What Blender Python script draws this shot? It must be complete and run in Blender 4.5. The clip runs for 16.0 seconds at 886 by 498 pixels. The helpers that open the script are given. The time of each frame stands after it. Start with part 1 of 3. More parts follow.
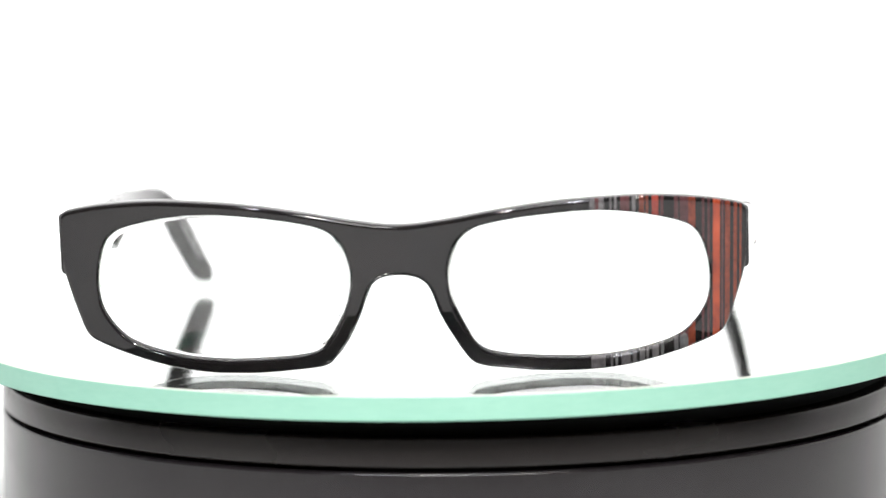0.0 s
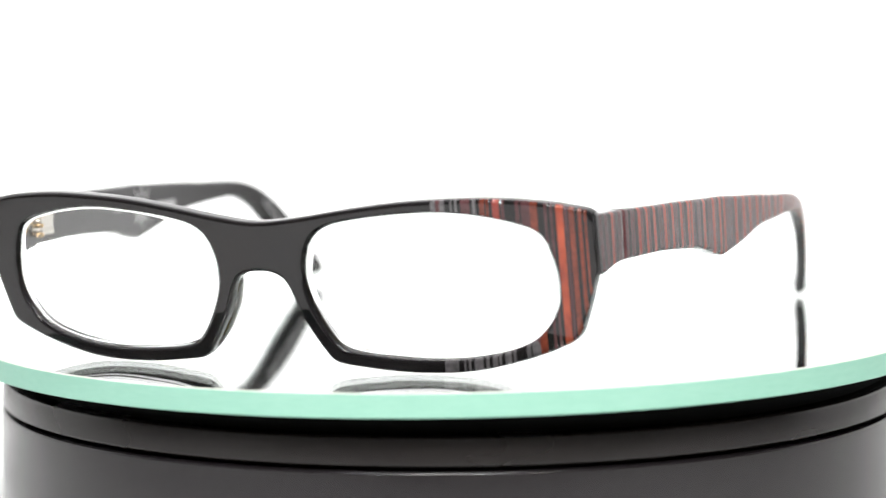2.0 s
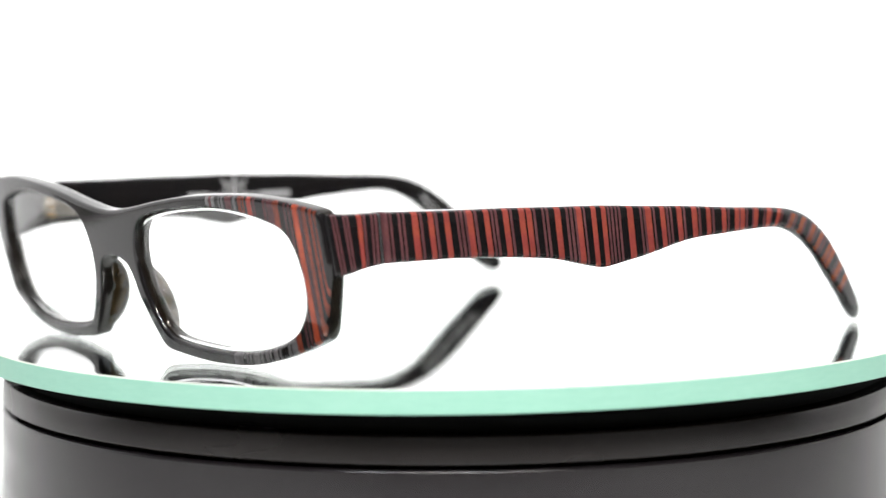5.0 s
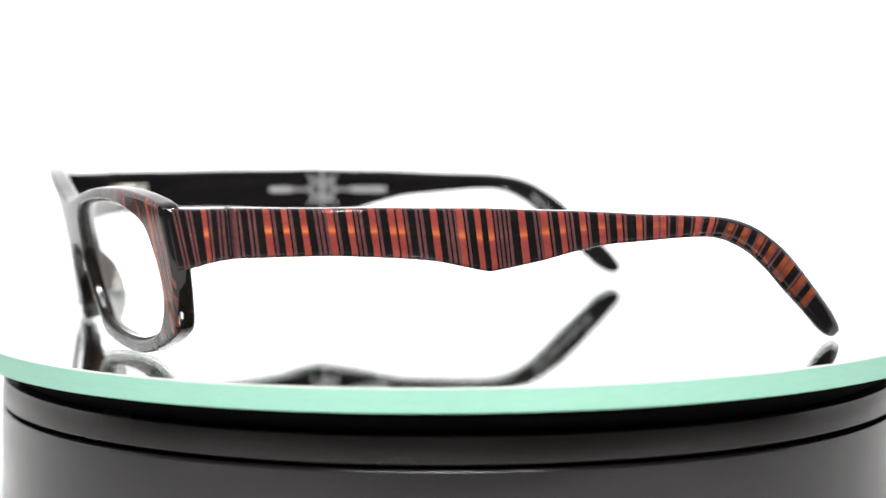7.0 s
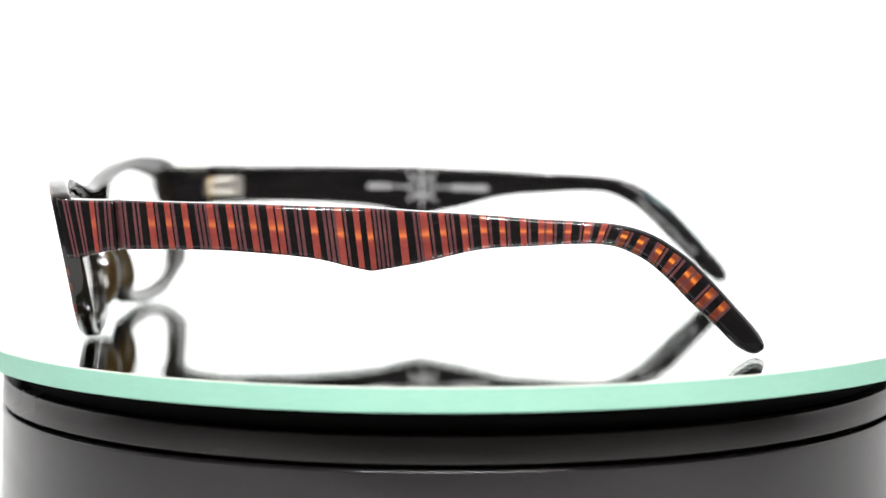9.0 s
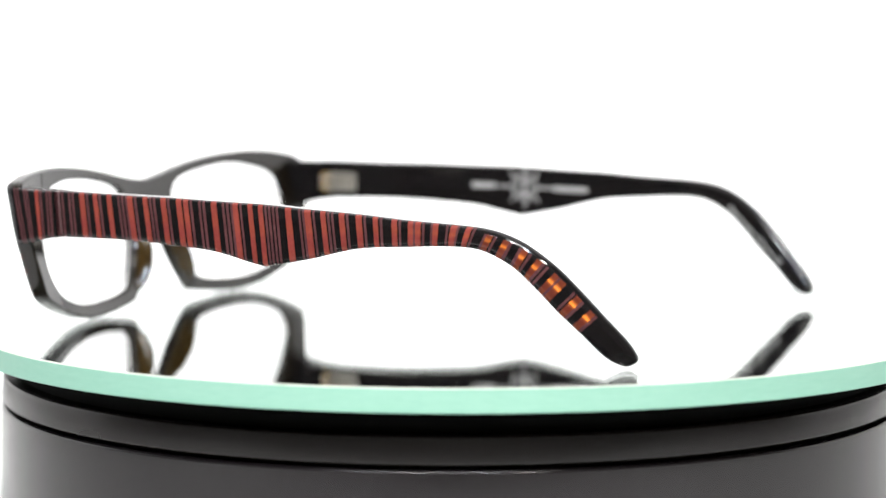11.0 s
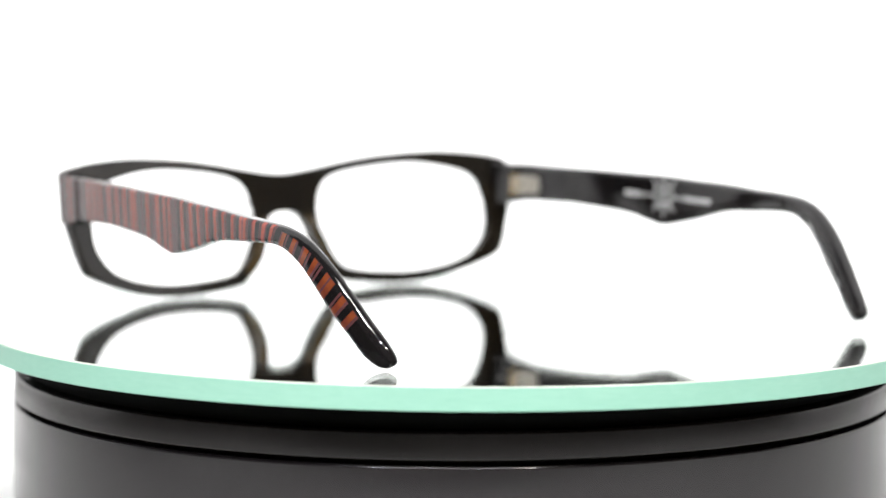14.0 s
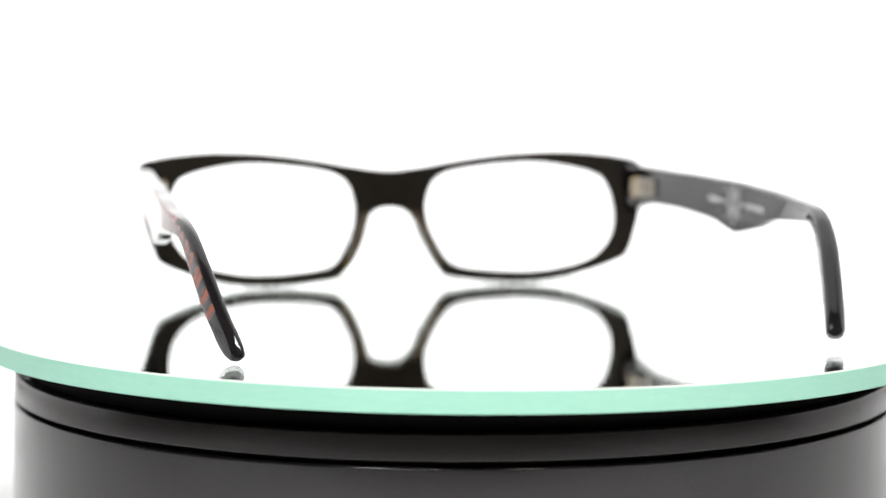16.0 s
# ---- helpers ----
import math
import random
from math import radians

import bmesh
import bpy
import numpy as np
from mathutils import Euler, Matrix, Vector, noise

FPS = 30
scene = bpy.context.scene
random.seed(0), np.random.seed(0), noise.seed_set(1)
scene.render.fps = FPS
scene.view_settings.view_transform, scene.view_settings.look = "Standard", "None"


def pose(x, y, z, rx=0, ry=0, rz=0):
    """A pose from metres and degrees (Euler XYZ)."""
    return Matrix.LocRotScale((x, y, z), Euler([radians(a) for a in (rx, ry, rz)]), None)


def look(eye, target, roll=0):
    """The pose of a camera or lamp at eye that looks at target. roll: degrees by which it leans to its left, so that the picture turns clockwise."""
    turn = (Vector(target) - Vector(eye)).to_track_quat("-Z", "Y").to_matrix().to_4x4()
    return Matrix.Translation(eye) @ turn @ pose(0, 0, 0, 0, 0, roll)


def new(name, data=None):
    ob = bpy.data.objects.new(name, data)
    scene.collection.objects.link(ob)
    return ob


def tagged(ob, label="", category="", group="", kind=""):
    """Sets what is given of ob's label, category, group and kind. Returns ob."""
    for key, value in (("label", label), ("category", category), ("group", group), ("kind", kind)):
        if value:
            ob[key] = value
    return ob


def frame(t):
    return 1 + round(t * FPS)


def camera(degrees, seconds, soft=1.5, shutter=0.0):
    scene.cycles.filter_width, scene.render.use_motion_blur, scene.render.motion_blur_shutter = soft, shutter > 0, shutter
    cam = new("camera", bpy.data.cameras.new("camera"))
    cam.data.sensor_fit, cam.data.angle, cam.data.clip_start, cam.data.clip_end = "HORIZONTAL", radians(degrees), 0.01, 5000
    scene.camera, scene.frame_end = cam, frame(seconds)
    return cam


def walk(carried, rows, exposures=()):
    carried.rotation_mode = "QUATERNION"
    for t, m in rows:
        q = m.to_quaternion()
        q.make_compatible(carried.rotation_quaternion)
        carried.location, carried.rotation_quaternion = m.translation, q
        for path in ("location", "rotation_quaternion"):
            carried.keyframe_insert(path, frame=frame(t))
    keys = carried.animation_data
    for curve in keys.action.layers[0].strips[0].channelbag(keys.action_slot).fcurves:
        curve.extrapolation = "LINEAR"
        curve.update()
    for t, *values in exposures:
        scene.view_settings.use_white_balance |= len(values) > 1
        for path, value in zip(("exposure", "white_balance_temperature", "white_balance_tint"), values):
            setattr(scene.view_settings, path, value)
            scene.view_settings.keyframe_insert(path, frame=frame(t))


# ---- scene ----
# ---- the camera: on a stand, eased back a little when the focus is drawn to the far side ----
cam = camera(20.19, 16.0, soft=1.5)
cam.data.dof.use_dof = True
cam.data.dof.focus_distance = 0.512
cam.data.dof.aperture_fstop = 11.0


def stand(x, y, z, pan, tilt, roll):
    return pose(x, y, z, 0, 0, pan) @ pose(0, 0, 0, -tilt) @ pose(0, 0, 0, 0, roll) @ pose(0, 0, 0, 90)


NEAR = stand(0, -0.57477, 0.0758, 0.212, 5.812, 0.209)
BACK = stand(0, -0.5876, 0.07466, 0.254, 5.533, 0.209)
walk(cam, [(0.0, NEAR), (13.5, NEAR), (13.72, BACK), (16.0, BACK)])

# ---- light: self-glowing white backdrop, added wings and overhead panel, four small lamps in front, dim added room ----
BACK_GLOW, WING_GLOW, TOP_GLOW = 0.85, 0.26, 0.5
world = bpy.data.worlds.new("world")
scene.world = world
world.use_nodes = True
world.node_tree.nodes["Background"].inputs[0].default_value = (0.9, 0.93, 1.0, 1)
world.node_tree.nodes["Background"].inputs[1].default_value = 0.05


def lamp(name, eye, target, size, watts, color):
    data = bpy.data.lights.new(name, "AREA")
    data.shape, data.size, data.energy, data.color = "DISK", size, watts, color
    ob = new(name, data)
    ob.matrix_world = look(eye, target)
    return ob


for x, tint in ((-0.17, (0.92, 0.95, 1.0)), (-0.06, (1.0, 0.97, 0.93)), (0.06, (0.92, 0.95, 1.0)), (0.17, (1.0, 0.94, 0.86))):
    lamp("photo_lamp", (x, -0.45, 0.42), (0, 0, 0.02), 0.03, 1.05, tint)
# unseen fill, added to lift what the black gloss reflects
lamp("room_fill", (0, -1.6, 2.2), (0, -1.4, 0), 0.6, 28, (1.0, 0.97, 0.93))


# ---- materials ----
def material(name, color, rough=0.5, metal=0.0, ior=1.5):
    m = bpy.data.materials.new(name)
    m.use_nodes = True
    b = m.node_tree.nodes["Principled BSDF"]
    b.inputs["Base Color"].default_value = (*color, 1)
    b.inputs["Roughness"].default_value = rough
    b.inputs["Metallic"].default_value = metal
    b.inputs["IOR"].default_value = ior
    return m


def grain(m, scale, low, high, bump=0.0, rough=None, stretch=(1, 1, 1), detail=4):
    """Colour variation between two tints at two scales, with fine relief and uneven gloss."""
    t, b = m.node_tree, m.node_tree.nodes["Principled BSDF"]
    co = t.nodes.new("ShaderNodeTexCoord")
    mp = t.nodes.new("ShaderNodeMapping")
    mp.inputs["Scale"].default_value = stretch
    t.links.new(co.outputs["Object"], mp.inputs["Vector"])
    fine, wide = t.nodes.new("ShaderNodeTexNoise"), t.nodes.new("ShaderNodeTexNoise")
    for n, s in ((fine, scale), (wide, scale / 9)):
        n.inputs["Scale"].default_value, n.inputs["Detail"].default_value = s, detail
        t.links.new(mp.outputs["Vector"], n.inputs["Vector"])
    mix = t.nodes.new("ShaderNodeMath")
    mix.operation = "ADD"
    t.links.new(fine.outputs["Fac"], mix.inputs[0])
    t.links.new(wide.outputs["Fac"], mix.inputs[1])
    ramp = t.nodes.new("ShaderNodeValToRGB")
    ramp.color_ramp.elements[0].position, ramp.color_ramp.elements[0].color = 0.35, (*low, 1)
    ramp.color_ramp.elements[1].position, ramp.color_ramp.elements[1].color = 0.65, (*high, 1)
    half = t.nodes.new("ShaderNodeMath")
    half.operation, half.inputs[1].default_value = "MULTIPLY", 0.5
    t.links.new(mix.outputs[0], half.inputs[0])
    t.links.new(half.outputs[0], ramp.inputs["Fac"])
    t.links.new(ramp.outputs["Color"], b.inputs["Base Color"])
    if rough:
        mr = t.nodes.new("ShaderNodeMapRange")
        mr.inputs["From Min"].default_value, mr.inputs["From Max"].default_value = 0.35, 0.65
        mr.inputs["To Min"].default_value, mr.inputs["To Max"].default_value = rough
        t.links.new(half.outputs[0], mr.inputs["Value"])
        t.links.new(mr.outputs["Result"], b.inputs["Roughness"])
    if bump:
        bp = t.nodes.new("ShaderNodeBump")
        bp.inputs["Strength"].default_value, bp.inputs["Distance"].default_value = bump, 0.0002
        t.links.new(fine.outputs["Fac"], bp.inputs["Height"])
        t.links.new(bp.outputs["Normal"], b.inputs["Normal"])
    return m


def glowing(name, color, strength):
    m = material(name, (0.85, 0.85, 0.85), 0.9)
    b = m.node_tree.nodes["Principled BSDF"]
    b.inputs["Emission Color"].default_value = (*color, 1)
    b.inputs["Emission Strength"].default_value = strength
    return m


BLACK = grain(material("black_acetate", (0.006, 0.006, 0.007), 0.06, 0, 1.49), 900, (0.005, 0.005, 0.006), (0.010, 0.008, 0.008), 0, (0.025, 0.06))
BROWN = grain(material("dark_brown_acetate", (0.02, 0.012, 0.007), 0.08, 0, 1.49), 500, (0.018, 0.011, 0.003), (0.05, 0.029, 0.008), 0, (0.04, 0.08))
RED = grain(material("red_acetate", (0.33, 0.05, 0.03), 0.08, 0, 1.49), 1600, (0.21, 0.034, 0.026), (0.28, 0.050, 0.036), 0, (0.03, 0.07))
MAUVE = grain(material("mauve_acetate", (0.13, 0.05, 0.055), 0.08, 0, 1.49), 800, (0.052, 0.020, 0.022), (0.105, 0.041, 0.044), 0, (0.03, 0.07))
GREY = grain(material("smoke_grey_acetate", (0.1, 0.1, 0.1), 0.08, 0, 1.49), 800, (0.06, 0.056, 0.06), (0.17, 0.16, 0.165), 0, (0.03, 0.07))
DEEP = grain(material("deep_brown_acetate", (0.015, 0.01, 0.005), 0.06, 0, 1.49), 600, (0.005, 0.004, 0.0028), (0.012, 0.0085, 0.005), 0, (0.03, 0.06))
# red-orange stripe; its blotchy lighter orange paints an inner glow into the colour
EMBER = grain(material("orange_acetate_with_glow", (0.4, 0.08, 0.025), 0.08, 0, 1.49), 300, (0.17, 0.028, 0.018), (0.44, 0.075, 0.028), 0, (0.03, 0.07))
RUST = grain(material("rust_brown_acetate", (0.17, 0.035, 0.02), 0.08, 0, 1.49), 900, (0.09, 0.022, 0.015), (0.22, 0.045, 0.024), 0, (0.03, 0.07))


def pearled(name, low, high, share):
    """Stripes of pearly acetate: clear gloss over curved fibrous layers that glint orange."""
    m = grain(material(name, low, 0.06, 0, 1.49), 1600, low, high, 0, (0.03, 0.07))
    t, b = m.node_tree, m.node_tree.nodes["Principled BSDF"]
    uv, geo, turn = t.nodes.new("ShaderNodeUVMap"), t.nodes.new("ShaderNodeNewGeometry"), t.nodes.new("ShaderNodeTangent")
    uv.uv_map, turn.direction_type, turn.axis = "across", "RADIAL", "Z"
    cut, bend, up, add, unit = t.nodes.new("ShaderNodeSeparateXYZ"), t.nodes.new("ShaderNodeMapRange"), t.nodes.new("ShaderNodeCombineXYZ"), t.nodes.new("ShaderNodeVectorMath"), t.nodes.new("ShaderNodeVectorMath")
    bend.inputs["To Min"].default_value, bend.inputs["To Max"].default_value = 1.2, -0.4
    unit.operation = "NORMALIZE"
    t.links.new(uv.outputs["UV"], cut.inputs[0])
    t.links.new(cut.outputs["Y"], bend.inputs["Value"])
    t.links.new(bend.outputs["Result"], up.inputs["Z"])
    t.links.new(geo.outputs["Normal"], add.inputs[0])
    t.links.new(up.outputs[0], add.inputs[1])
    t.links.new(add.outputs[0], unit.inputs[0])
    fibre, mix = t.nodes.new("ShaderNodeBsdfAnisotropic"), t.nodes.new("ShaderNodeMixShader")
    fibre.inputs["Color"].default_value = (0.95, 0.27, 0.03, 1)
    fibre.inputs["Roughness"].default_value, fibre.inputs["Anisotropy"].default_value = 0.36, -0.5
    mix.inputs[0].default_value = share
    t.links.new(unit.outputs[0], fibre.inputs["Normal"])
    t.links.new(turn.outputs[0], fibre.inputs["Tangent"])
    t.links.new(b.outputs[0], mix.inputs[1])
    t.links.new(fibre.outputs[0], mix.inputs[2])
    t.links.new(mix.outputs[0], t.nodes["Material Output"].inputs[0])
    return m


PEARL_RED = pearled("pearly_red_acetate", (0.20, 0.036, 0.034), (0.27, 0.053, 0.046), 0.05)
PEARL_DARK = pearled("pearly_maroon_acetate", (0.085, 0.018, 0.016), (0.16, 0.030, 0.022), 0.12)
PEARL_MAUVE = pearled("pearly_mauve_acetate", (0.075, 0.029, 0.033), (0.13, 0.052, 0.056), 0.004)
SILVER = grain(material("brushed_steel", (0.66, 0.63, 0.58), 0.25, 1), 1500, (0.55, 0.53, 0.48), (0.72, 0.69, 0.63), 0.1, (0.3, 0.45))
BRASS = grain(material("brass", (0.6, 0.42, 0.2), 0.3, 1), 1500, (0.5, 0.34, 0.15), (0.68, 0.5, 0.27), 0.1, (0.2, 0.35))
PRINT = grain(material("silver_print", (0.6, 0.6, 0.6), 0.4), 2500, (0.40, 0.40, 0.41), (0.54, 0.54, 0.54))
DRUM = grain(material("black_lacquer", (0.008, 0.007, 0.007), 0.12, 0, 1.5), 30, (0.006, 0.005, 0.0057), (0.011, 0.0092, 0.0105), 0, (0.1, 0.26), (1, 1, 3), 2)
RING = grain(material("satin_black_lacquer", (0.006, 0.005, 0.005), 0.3, 0, 1.5), 25, (0.0055, 0.0045, 0.0042), (0.010, 0.008, 0.0075), 0, (0.2, 0.28), (1, 1, 2), 2)
DARK = material("dark_rubber", (0.004, 0.004, 0.004), 0.9)
DARK.node_tree.nodes["Principled BSDF"].inputs["Specular IOR Level"].default_value = 0.15
RING.node_tree.nodes["Principled BSDF"].inputs["Specular IOR Level"].default_value = 0.4
MINT = grain(material("ground_glass_edge", (0.3, 0.75, 0.53), 0.35, 0, 1.5), 300, (0.295, 0.56, 0.445), (0.33, 0.595, 0.48), 0.05, (0.3, 0.45), (1, 1, 4))
FROST = grain(material("ground_bevel", (0.7, 0.74, 0.66), 0.5, 0, 1.5), 300, (0.64, 0.70, 0.60), (0.74, 0.78, 0.70), 0.05)
MIRROR = grain(material("silvering", (0.86, 0.9, 0.87), 0.0, 1), 40, (0.895, 0.915, 0.90), (0.91, 0.93, 0.915))
GLASS = bpy.data.materials.new("clear_glass")
GLASS.use_nodes = True
gt = GLASS.node_tree
gt.nodes.remove(gt.nodes["Principled BSDF"])
gg = gt.nodes.new("ShaderNodeBsdfGlass")
gg.inputs["Roughness"].default_value, gg.inputs["IOR"].default_value = 0.0, 1.52
gg.inputs["Color"].default_value = (0.995, 1.0, 0.997, 1)
gt.links.new(gg.outputs[0], gt.nodes["Material Output"].inputs[0])
MINT.node_tree.nodes["Principled BSDF"].inputs["Specular IOR Level"].default_value = 0.12
LENS = bpy.data.materials.new("clear_lens")
LENS.use_nodes = True
lt = LENS.node_tree
lt.nodes.remove(lt.nodes["Principled BSDF"])
lg = lt.nodes.new("ShaderNodeBsdfGlass")
lg.inputs["Roughness"].default_value, lg.inputs["IOR"].default_value = 0.0, 1.49
lt.links.new(lg.outputs[0], lt.nodes["Material Output"].inputs[0])
CLOTH_BACK = glowing("glowing_white_cloth_back", (1, 1, 1), BACK_GLOW)
CLOTH_WING = glowing("added_glow_wing", (0.99, 0.985, 1), WING_GLOW)
CLOTH_TOP = glowing("added_glow_cloth_top", (1, 1, 1), TOP_GLOW)
PAPER = grain(material("white_paper", (0.82, 0.82, 0.82), 0.7), 40, (0.80, 0.80, 0.80), (0.84, 0.84, 0.835), 0.05)
WALL = grain(material("grey_wall_paint", (0.45, 0.45, 0.45), 0.8), 6, (0.42, 0.42, 0.42), (0.48, 0.475, 0.47), 0.1)
DESK = grain(material("dark_desk", (0.05, 0.045, 0.04), 0.45), 30, (0.035, 0.03, 0.027), (0.07, 0.06, 0.05), 0.1, None, (1, 6, 1))


# ---- building helpers ----
MM = 0.001


def part(name, bm, mats, parent, label="", smooth=True, weighted=False):
    """One mesh object from a bmesh, under a thing or a part."""
    bmesh.ops.recalc_face_normals(bm, faces=bm.faces)
    me = bpy.data.meshes.new(name)
    bm.to_mesh(me)
    bm.free()
    for m in mats if isinstance(mats, (list, tuple)) else [mats]:
        me.materials.append(m)
    for p in me.polygons:
        p.use_smooth = smooth
    ob = new(name, me)
    if parent:
        ob.parent = parent
    if label:
        ob["label"] = label
    if weighted:
        w = ob.modifiers.new("normals", "WEIGHTED_NORMAL")
        w.weight, w.keep_sharp = 80, True
    return ob


def box(bm, x0, x1, y0, y1, z0, z1, bevel=0.0):
    vs = [bm.verts.new((x, y, z)) for x in (x0, x1) for y in (y0, y1) for z in (z0, z1)]
    fs = [bm.faces.new([vs[i] for i in f]) for f in ((0, 1, 3, 2), (4, 6, 7, 5), (0, 4, 5, 1), (2, 3, 7, 6), (0, 2, 6, 4), (1, 5, 7, 3))]
    if bevel:
        es = list({e for f in fs for e in f.edges})
        bmesh.ops.bevel(bm, geom=es, offset=bevel, segments=2, profile=0.5, affect="EDGES")
    return bm


def lathe(profile, steps=192, mats=None):
    """A turned shape about z from (radius, z) pairs; mats gives a material index for each stretch."""
    bm = bmesh.new()
    rings = []
    for r, z in profile:
        if r == 0:
            rings.append([bm.verts.new((0, 0, z))])
        else:
            rings.append([bm.verts.new((r * math.cos(a), r * math.sin(a), z)) for a in (2 * math.pi * i / steps for i in range(steps))])
    for k, (a, b) in enumerate(zip(rings, rings[1:])):
        for i in range(steps):
            j = (i + 1) % steps
            q = [a[0] if len(a) == 1 else a[i], b[0] if len(b) == 1 else b[i]]
            q += [b[j]] if len(b) > 1 else []
            q += [a[j]] if len(a) > 1 else []
            f = bm.faces.new(q)
            if mats:
                f.material_index = mats[k]
    return bm


def spline(points, n, closed=True):
    """A smooth run of n points a stretch through control points (any dimension)."""
    p = [np.array(q, float) for q in points]
    m, out = len(p), []
    for i in range(m if closed else m - 1):
        if closed:
            a, b, c, e = p[i - 1], p[i], p[(i + 1) % m], p[(i + 2) % m]
        else:
            a, b, c, e = p[max(i - 1, 0)], p[i], p[i + 1], p[min(i + 2, m - 1)]
        t0, t1 = (c - a) / 2, (e - b) / 2
        # centripetal-like damping of the tangents where control points crowd
        d, da, de = np.linalg.norm(c - b), np.linalg.norm(b - a) + 1e-9, np.linalg.norm(e - c) + 1e-9
        t0, t1 = t0 * min(1, 2 * d / (d + da)), t1 * min(1, 2 * d / (d + de))
        for k in range(n):
            s = k / n
            out.append((2 * s**3 - 3 * s**2 + 1) * b + (s**3 - 2 * s**2 + s) * t0 + (3 * s**2 - 2 * s**3) * c + (s**3 - s**2) * t1)
    if not closed:
        out.append(p[-1])
    return out


# ---- the setting: desk, backdrop sheet, added light panels, added room ----
FLOOR = -0.046


def setting():
    bm = box(bmesh.new(), -1.2, 1.2, -1.2, 0.9, FLOOR - 0.03, FLOOR - 0.001, 0.002)
    tagged(part("desk_top", bm, DESK, None), "dark wooden desk top under a white sheet", "desk", kind="structure")
    bm = box(bmesh.new(), -0.32, 0.32, -0.285, 0.1995, FLOOR - 0.0009, FLOOR)
    tagged(part("table_sheet", bm, PAPER, None, smooth=False), "plain white paper sheet on the desk", "sheet", kind="structure")
    # one white sheet that curves up at the back
    bm = bmesh.new()
    line = [(0.2, FLOOR), (0.34, FLOOR)]
    line += [(0.34 + 0.12 * math.sin(a), FLOOR + 0.12 - 0.12 * math.cos(a)) for a in np.linspace(0.15, math.pi / 2, 10)]
    line += [(0.46, 0.3), (0.46, 0.6)]
    rows = [[bm.verts.new((x, y, z)) for y, z in line] for x in (-0.208, 0.208)]
    # the sheet emits its own white in place of lamps shining on it
    for i in range(len(line) - 1):
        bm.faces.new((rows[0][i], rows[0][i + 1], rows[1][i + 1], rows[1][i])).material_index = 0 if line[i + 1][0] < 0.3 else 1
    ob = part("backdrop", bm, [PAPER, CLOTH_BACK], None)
    s = ob.modifiers.new("thickness", "SOLIDIFY")
    s.thickness, s.offset = 0.0006, -1
    tagged(ob, "seamless white backdrop sheet curving up, glowing by itself", "backdrop", kind="structure")
    # two unseen wings added at a slant beside the sheet, glowing into the reflections
    for name, side in (("added_wing_west", -1), ("added_wing_east", 1)):
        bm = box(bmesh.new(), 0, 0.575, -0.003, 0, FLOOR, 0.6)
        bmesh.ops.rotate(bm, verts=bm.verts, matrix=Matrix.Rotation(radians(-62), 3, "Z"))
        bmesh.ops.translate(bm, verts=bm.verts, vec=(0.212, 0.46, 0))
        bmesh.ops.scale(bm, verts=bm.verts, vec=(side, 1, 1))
        tagged(part(name, bm, CLOTH_WING, None, smooth=False), "white glowing wing added beside the backdrop, out of view", "backdrop", kind="structure")
    # overhead panel out of view, added to glow as soft top light
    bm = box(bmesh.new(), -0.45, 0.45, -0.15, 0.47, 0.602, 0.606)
    tagged(part("added_glow_panel", bm, CLOTH_TOP, None, smooth=False), "unseen white panel added over the table, glowing as fill", "light panel", kind="structure")
    # an added room, out of view: closes the place, gives gloss a dim grey
    for name, a in (("wall_north", (-1.7, 1.7, 1.6, 1.7, -0.8, 2.4)), ("wall_south", (-1.7, 1.7, -2.7, -2.6, -0.8, 2.4)), ("room_wall_west", (-1.8, -1.7, -2.7, 1.7, -0.8, 2.4)), ("room_wall_east", (1.7, 1.8, -2.7, 1.7, -0.8, 2.4)), ("floor", (-1.8, 1.8, -2.7, 1.7, -0.9, -0.8)), ("room_ceiling", (-1.8, 1.8, -2.7, 1.7, 2.4, 2.5))):
        tagged(part(name, box(bmesh.new(), *a), WALL, None, smooth=False), "plain grey painted side of a room added out of view", "wall", kind="structure")


setting()

# ---- the turntable: a black lacquered drum ----
DISC_TOP = 0.0008


def turntable():
    thing = new("turntable")
    tagged(thing, "round glossy black turntable drum with a thin groove", "turntable")
    r = 0.1036
    bm = lathe([(0, -0.0052), (0.0985, -0.0052), (0.0995, -0.0056), (0.0999, -0.0065), (0.0999, -0.0088)])
    part("platter", bm, DARK, thing, "matt black platter under the glass")
    bm = lathe([(0, -0.0088), (0.1022, -0.0088), (0.1028, -0.0089), (0.1031, -0.0091), (0.1033, -0.0096), (r - 0.0001, -0.0142), (r - 0.0003, -0.0147), (0.1015, -0.0149)])
    part("upper_ring", bm, RING, thing, weighted=True)
    bm = lathe([(0.1014, -0.0147), (0.1006, -0.0149), (0.1006, -0.0157), (0.1014, -0.0159)])
    part("groove", bm, DARK, thing, "dark narrow groove")
    bm = lathe([(0.1006, -0.0157), (r - 0.0006, -0.0157), (r - 0.0001, -0.0159), (r, -0.0163), (r + 0.0002, -0.0302), (r + 0.0003, -0.0448), (r - 0.001, -0.0454), (0, -0.0454)])
    part("drum", bm, DRUM, thing, weighted=True)
    return thing


